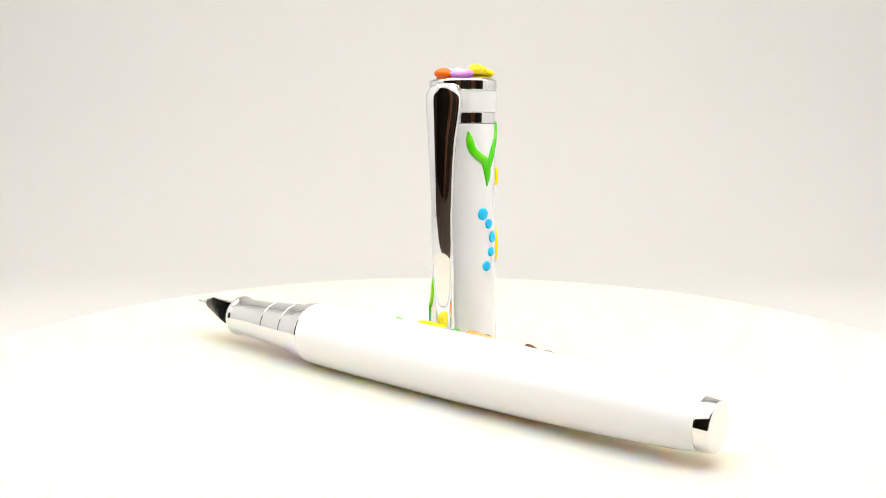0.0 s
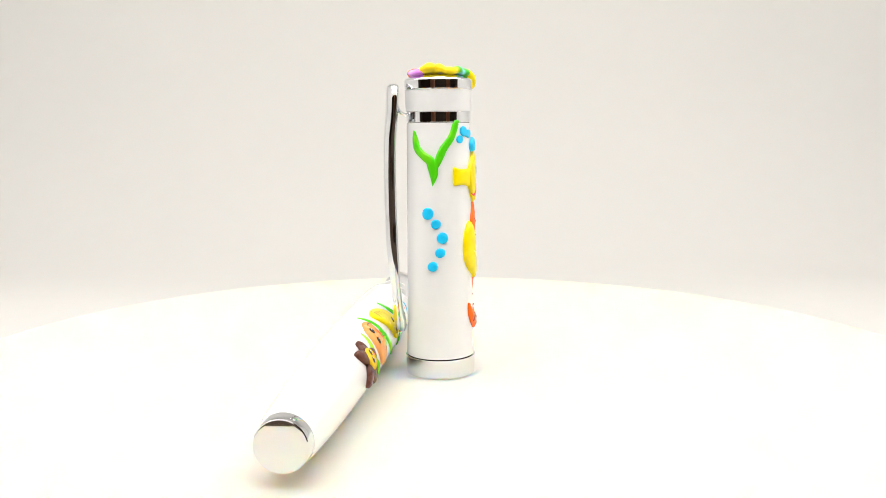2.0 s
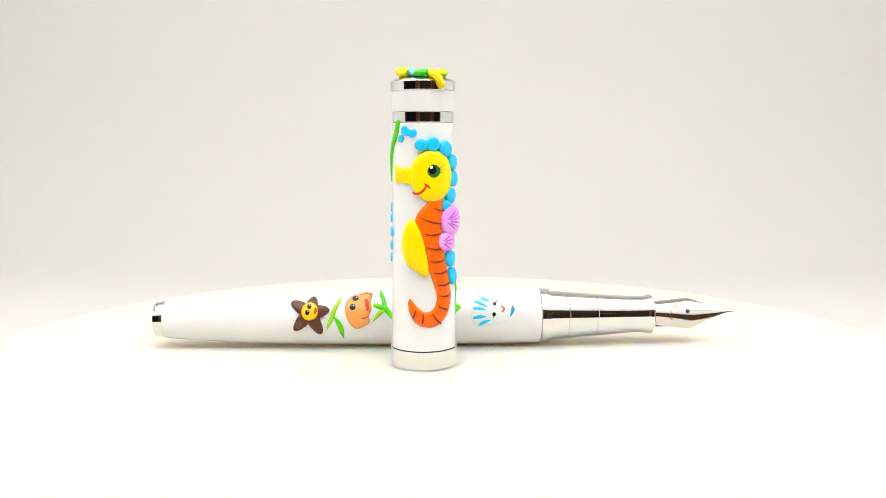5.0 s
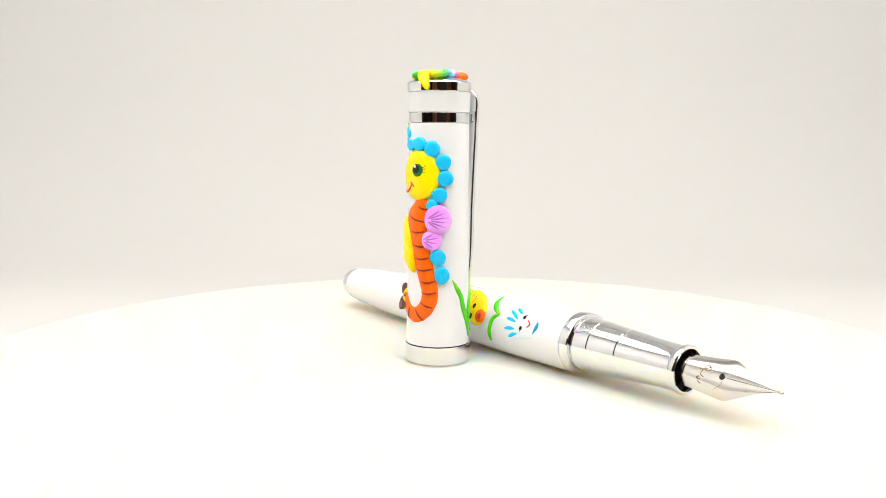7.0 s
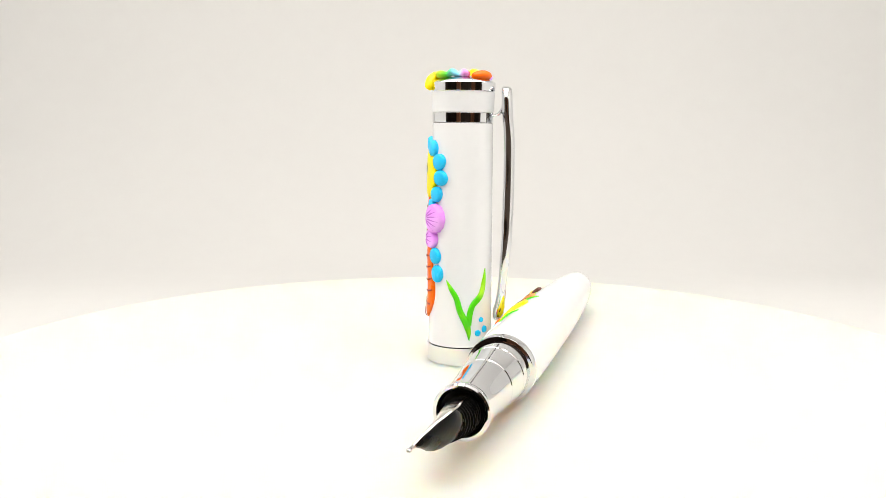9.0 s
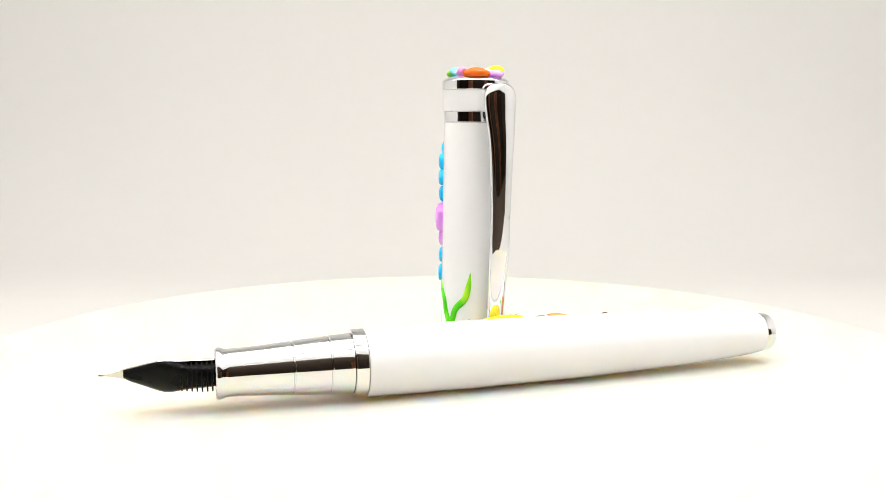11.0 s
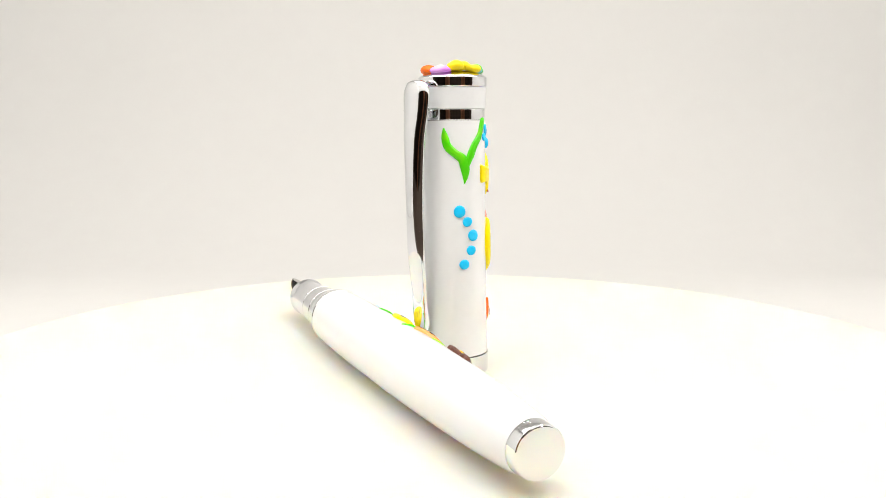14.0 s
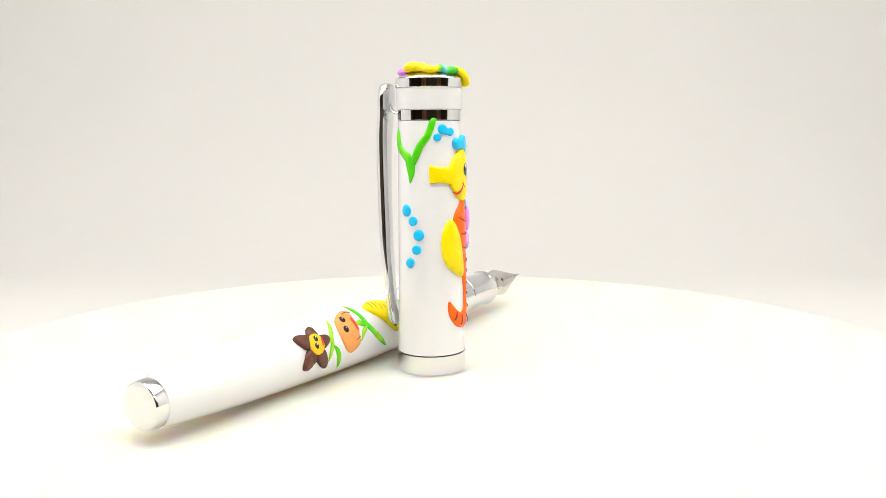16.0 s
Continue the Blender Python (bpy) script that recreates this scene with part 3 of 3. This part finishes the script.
def decorate_cap(root):
    S, A = cap_surf, cap_aspect
    deg = lambda mm, z=30: mm * A(0, z)[0]

    def pad(name, outline, h, m, parent, label="", lift=0.0, **kw):
        return part(name, puff(outline, h, S, lift, **kw), m, parent, label, 60)

    def strand(name, line, h, m, parent, label="", lift=0.0):
        return part(name, stroke(line, h, S, A, lift), m, parent, label, 60)

    def bead(name, k, z, r, h, m, parent=root, label="", lift=0.0, tall=1.0):
        return pad(name, oval(k, z, deg(r, z), r * tall, 18, 0.025), h, m, parent, label, lift)

    # forked seaweed under the upper band
    strand("seaweed", [(286, 50.6, 0.15), (288, 48.9, 0.72), (293, 47.0, 0.82), (306, 45.6, 0.8), (318, 44.6, 0.95), (323, 43.0, 1.0), (324, 41.4, 0.7), (322, 39.6, 0.06)], 0.5, GREEN, root, "green forked clay seaweed")
    strand("seaweed", [(371, 52.4, 0.15), (365, 52.0, 0.62), (360, 50.4, 0.68), (354, 48.9, 0.7), (342, 47.1, 0.75), (334, 45.2, 0.78), (326, 43.0, 0.5)], 0.5, GREEN, root, "green clay seaweed branch")
    # chain of five beads
    for k, z, r in ((313, 34.1, 1.2), (327, 32.0, 1.0), (338, 29.2, 1.15), (334, 26.2, 1.0), (321, 23.4, 1.02)):
        tagged(bead("bubble", k, z, r, 0.42, BLUE, label="sky blue clay bubble"))
    for k, z, r in ((12.5, 48.8, 0.8), (22, 50.4, 1.0), (38, 49.9, 0.85), (30, 50.0, 0.7)):
        bead("bubble", k, z, r, 0.38, BLUE, label="small sky blue clay bubble")
    for k, z, r in ((204, 10.1, 0.55), (212, 7.9, 0.75), (197, 7.2, 0.7)):
        bead("bubble", k, z, r, 0.3, BLUE, label="small sky blue clay bubble")
    # grass low on the other side
    strand("seaweed", [(137, 18.8, 0.08), (147, 16.8, 0.5), (157, 14.8, 0.6), (163, 12.3, 0.65), (174, 9.6, 0.72), (179, 7.6, 0.55), (180, 5.7, 0.05)], 0.45, GREEN, root, "green grass-like clay seaweed")
    strand("seaweed", [(213, 21.2, 0.06), (210, 18.3, 0.55), (203, 15.5, 0.7), (187, 13.5, 0.65), (181, 11.4, 0.65), (179, 9.0, 0.6)], 0.45, GREEN, root, "green grass-like clay seaweed blade")

    # crest beads, drawn under the head
    for k, z, r in ((53, 47.5, 1.25), (73.5, 47.7, 1.5), (98.5, 46.7, 1.7), (118, 43.9, 1.7), (122, 40.5, 1.7), (112, 37.0, 1.65), (99, 34.8, 1.25)):
        bead("crest_bead", k, z, r, 1.0, BLUE, label="round sky blue clay crest bead")
    for k, z, r, tall in ((110, 23.7, 1.7, 1.02), (117, 19.9, 1.6, 1.16)):
        bead("crest_bead", k, z, r, 0.85, BLUE, label="round sky blue clay back bead", tall=tall)

    # body and curled tail
    body = strand("seahorse_body", [(83, 36.2, 1.6), (77, 34.2, 2.2), (67, 31.8, 2.9), (68, 29.5, 2.55), (74, 26.6, 2.2), (79, 24.0, 2.1), (84, 21.6, 2.05), (90, 19.0, 1.95), (95, 16.6, 1.85),
                                    (94, 14.4, 1.8), (86, 12.4, 1.75), (71, 11.1, 1.7), (54, 11.2, 1.55), (41, 12.6, 1.2), (34, 14.2, 0.7), (31.5, 15.3, 0.2)], 0.85, ORANGE, root,
                  "orange clay seahorse body with curled striped tail")
    for k0, z0, k1, z1 in ((74, 34.6, 96, 34.0), (50, 32.7, 88, 31.2), (58, 29.2, 86, 29.2), (62, 26.4, 90, 26.0), (68, 23.5, 94, 23.6), (72, 21.0, 101, 21.3), (80, 18.4, 106, 18.7), (82, 16.1, 107, 16.2),
                           (80, 14.1, 101, 12.9), (70, 12.4, 86, 10.0), (56, 12.5, 54, 10.2), (44, 13.2, 38, 11.4)):
        strand("stripe", [(k0, z0, 0.06, -0.12), ((k0 * 3 + k1) / 4, (z0 * 3 + z1) / 4 - 0.2, 0.13, 0.02), ((k0 + k1) / 2, (z0 + z1) / 2 - 0.27, 0.17, 0.05),
                          ((k0 + k1 * 3) / 4, (z0 + z1 * 3) / 4 - 0.15, 0.17, 0.0), (k1, z1, 0.12, -0.2)], 0.09, RUST, body, "", 0.78)
    belly = pad("seahorse_belly", [(33, 32.2), (23, 30.6), (17.5, 27.8), (19, 25.0), (27, 22.8), (44, 21.2), (62, 20.1), (65, 21.8), (60, 26.0), (53, 29.2), (43, 31.6)], 1.05, YELLOW, root,
                "yellow clay seahorse belly")
    # head with snout and face
    head = pad("seahorse_head", oval(73, 41.15, 40, 5.35, 32), 1.05, YELLOW, root,
               "yellow clay seahorse head with painted face")
    pad("snout", [(358.5, 43.3), (357.5, 42.4), (357.3, 41.5), (357.5, 40.6), (358.5, 39.7), (366, 39.65), (376, 39.7), (388, 39.5), (402, 39.2), (409, 40.4), (409, 42.0), (402, 43.0), (388, 42.9), (376, 42.9), (366, 43.1)],
        0.62, YELLOW, head, "", steps=3)
    eye = pad("eye", oval(73.5, 42.2, deg(1.2, 42), 1.35, 18), 0.1, IRIS, head, "glossy green eye", 1.02)
    pad("pupil", oval(71, 42.5, deg(0.75, 42), 0.95, 14), 0.05, BLACK, eye, "", 1.11)
    pad("glint", oval(69, 43.0, deg(0.28, 42), 0.33, 10), 0.04, WHITE, eye, "", 1.15)
    for a, b in ((42.7, 43.3), (42.3, 42.6), (41.9, 41.9)):
        strand("lash", [(83, a, 0.09), (86, (a + b) / 2 - 0.08, 0.07), (89.5, b, 0.03)], 0.05, BLACK, head, "", 1.0)
    strand("mouth", [(38, 37.9, 0.1, 0.62), (44, 37.5, 0.2, 0.8), (51, 37.7, 0.26, 0.92), (57, 38.3, 0.24, 0.98), (62, 39.3, 0.14, 1.0)], 0.1, RED, head, "", 0.0)
    strand("mouth_corner", [(58, 39.7, 0.12), (63, 39.2, 0.24), (68, 38.6, 0.12)], 0.1, RED, head, "", 0.99)
    # lilac fluted fins
    for k, z, ru, rv, rays, h in ((109.5, 31.8, 23, 3.2, 6, 1.7), (99, 27.4, 17.5, 2.15, 4, 1.35)):
        edge = []
        for j in range(36):
            a = 2 * math.pi * j / 36
            w = 1 + (0.018 * math.cos(rays * 2.2 * a) if abs(a - math.pi) > 1.3 else 0.0)
            edge.append((k + ru * w * math.cos(a), z + rv * w * math.sin(a)))
        fin = pad("fin", edge, h, LILAC, root, "lilac clay fin with flutes drawn as darker strands", steps=2)
        # Flutes lie on top as strands; the groove shade is in their colour.
        for j in range(rays):
            a = radians(-62 + 124 * j / (rays - 1))
            line = []
            for q in (0.0, 0.3, 0.6, 0.85):
                x, y = -0.8 + (0.8 + math.cos(a)) * q, math.sin(a) * q
                far = min(1.0, math.hypot(x, y))
                dome = np.interp(far, [0, 0.5, 0.75, 0.9, 0.97, 1], [1, 0.98, 0.92, 0.78, 0.55, 0.25])
                line.append((k + ru * x, z + rv * y, (0.06, 0.15, 0.12, 0.03)[len(line)], h * dome))
            strand("flute", line, 0.07, FLUTE_SHADE, fin, "", -0.02)


def make_top_ornament(root):
    """Marbled strands of clay laid round the top."""
    def strand(name, line, m, label):
        bm, rings = bmesh.new(), []
        pts = spline(line, False, 6)
        n = len(pts)
        pos = [np.array((r * math.cos(radians(k)), r * math.sin(radians(k)), z)) for k, r, z, w in pts]
        for i in range(n):
            d = pos[min(i + 1, n - 1)] - pos[max(i - 1, 0)]
            d /= np.linalg.norm(d)
            side = np.cross(d, (0, 0, 1))
            side /= max(np.linalg.norm(side), 1e-6)
            up = np.cross(side, d)
            e = min(i, n - 1 - i) / 5
            w = pts[i][3] * (1 if e >= 1 else math.sqrt(max(0.04, 1 - (1 - e) ** 2)))
            rings.append([bm.verts.new(tuple((pos[i] + w * (math.cos(q) * side * 1.35 + math.sin(q) * up * 0.85)) * MM)) for q in [2 * math.pi * k / 14 for k in range(14)]])
        for p, q in zip(rings, rings[1:]):
            for k in range(14):
                bm.faces.new((p[k], p[(k + 1) % 14], q[(k + 1) % 14], q[k]))
        bm.faces.new(rings[0])
        bm.faces.new(rings[-1])
        part(name, bm, m, root, label, 70)

    marbled, n, l, b = nodes_of("marbled_clay")
    tc, gr, ramp, nz, add = (n.new("ShaderNode" + k) for k in ("TexCoord", "TexGradient", "ValToRGB", "TexNoise", "VectorMath"))
    gr.gradient_type = "RADIAL"
    nz.inputs["Scale"].default_value = 900
    add.operation = "MULTIPLY_ADD"
    add.inputs[1].default_value = (0.0007, 0.0007, 0.0007)
    l.new(tc.outputs["Object"], nz.inputs["Vector"])
    l.new(nz.outputs["Color"], add.inputs[0])
    l.new(tc.outputs["Object"], add.inputs[2])
    l.new(add.outputs[0], gr.inputs["Vector"])
    l.new(gr.outputs["Fac"], ramp.inputs["Fac"])
    l.new(ramp.outputs["Color"], b.inputs["Base Color"])
    b.inputs["Roughness"].default_value, b.inputs["Specular IOR Level"].default_value = 0.35, 0.3
    hues = {"o": (0.95, 0.10, 0.004), "r": (0.85, 0.06, 0.03), "l": (0.68, 0.2, 0.9), "y": (0.93, 0.72, 0.004), "g": (0.05, 0.5, 0.02), "b": (0.25, 0.72, 0.92), "m": (0.45, 0.72, 0.02), "p": (0.85, 0.32, 0.75)}
    stops = ((0.0, "r"), (0.05, "o"), (0.20, "o"), (0.29, "l"), (0.31, "y"), (0.55, "y"), (0.57, "g"), (0.593, "b"), (0.615, "g"), (0.68, "g"), (0.715, "y"), (0.75, "y"), (0.785, "m"), (0.825, "g"),
             (0.87, "b"), (0.90, "b"), (0.935, "p"), (0.97, "p"), (0.99, "r"))
    e = ramp.color_ramp.elements
    while len(e) < len(stops):
        e.new(0.5)
    for k, (at, hue) in enumerate(stops):
        e[k].position = at
    for k, (at, hue) in enumerate(stops):
        e[k].color = (*hues[hue], 1)
    strand("petal", [(190, 3.8, 62.0, 0.7), (201, 4.3, 62.0, 1.0), (213, 4.7, 62.1, 1.22), (227, 4.9, 62.1, 1.22), (241, 4.9, 61.95, 0.9), (254, 4.7, 61.85, 0.55)], ORANGE, "orange clay petal on the cap top")
    strand("petal", [(247, 4.2, 61.8, 0.6), (258, 4.9, 61.9, 0.85), (270, 5.2, 61.9, 0.95), (284, 5.1, 62.0, 0.9), (294, 4.7, 62.2, 0.75), (301, 4.2, 62.5, 0.5)], LILAC, "lilac clay petal on the cap top")
    strand("petal", [(242, 3.0, 62.0, 0.6), (260, 3.4, 62.4, 0.85), (277, 3.3, 62.1, 0.6)], WHITE, "white clay petal on the cap top")
    strand("marbled_wave", [(287, 4.5, 62.2, 0.8), (298, 4.5, 62.5, 1.05), (312, 4.3, 62.85, 1.25), (324, 3.9, 62.5, 0.95), (336, 4.0, 62.8, 1.1), (350, 4.4, 62.4, 0.85), (362, 5.0, 62.2, 1.0), (374, 4.7, 62.2, 0.75),
                            (388, 4.7, 62.5, 0.95), (400, 5.0, 62.1, 0.8), (412, 5.3, 62.1, 0.95), (424, 5.0, 62.4, 0.8), (436, 5.5, 62.1, 1.0), (450, 5.0, 62.4, 0.8), (464, 5.3, 62.2, 1.0), (478, 4.6, 62.2, 0.7),
                            (490, 4.2, 62.7, 0.9), (502, 3.9, 62.3, 0.7), (512, 3.7, 62.2, 0.65), (524, 3.5, 62.7, 0.85), (536, 3.5, 62.4, 0.75), (546, 3.5, 62.1, 0.6)], marbled,
           "marbled clay wave, yellow to green, blue, pink and red")
    strand("drip", [(70, 5.0, 62.3, 0.7), (76, 5.8, 62.2, 0.95), (81, 6.7, 61.6, 0.95), (85, 7.2, 60.7, 0.85), (88, 7.35, 59.7, 0.75), (89, 7.35, 58.9, 0.5)], YELLOW, "yellow clay drip over the top edge")


turntable = make_turntable()
fountain_pen = make_pen()
pen_cap = make_cap()


# ---- everything on the turntable goes round at an even pace ----
def motions():
    turns = [(0.5 * k, -7.274 - 27.5065 * 0.5 * k) for k in range(33)]
    for thing, rest in ((turntable, pose(0, 0, 0)), (fountain_pen, pose(0.04742, -0.05148, 0, 0, 0, 147.37) @ pose(0.06, 0, 0.00666, 0, -0.2, 0) @ pose(-0.06, 0, -0.0067)), (pen_cap, pose(0.00372, -0.0038, 0, 0.528, -0.204, 0))):
        walk(thing, [(t, pose(0, 0, 0, 0, 0, a) @ rest) for t, a in turns])


motions()
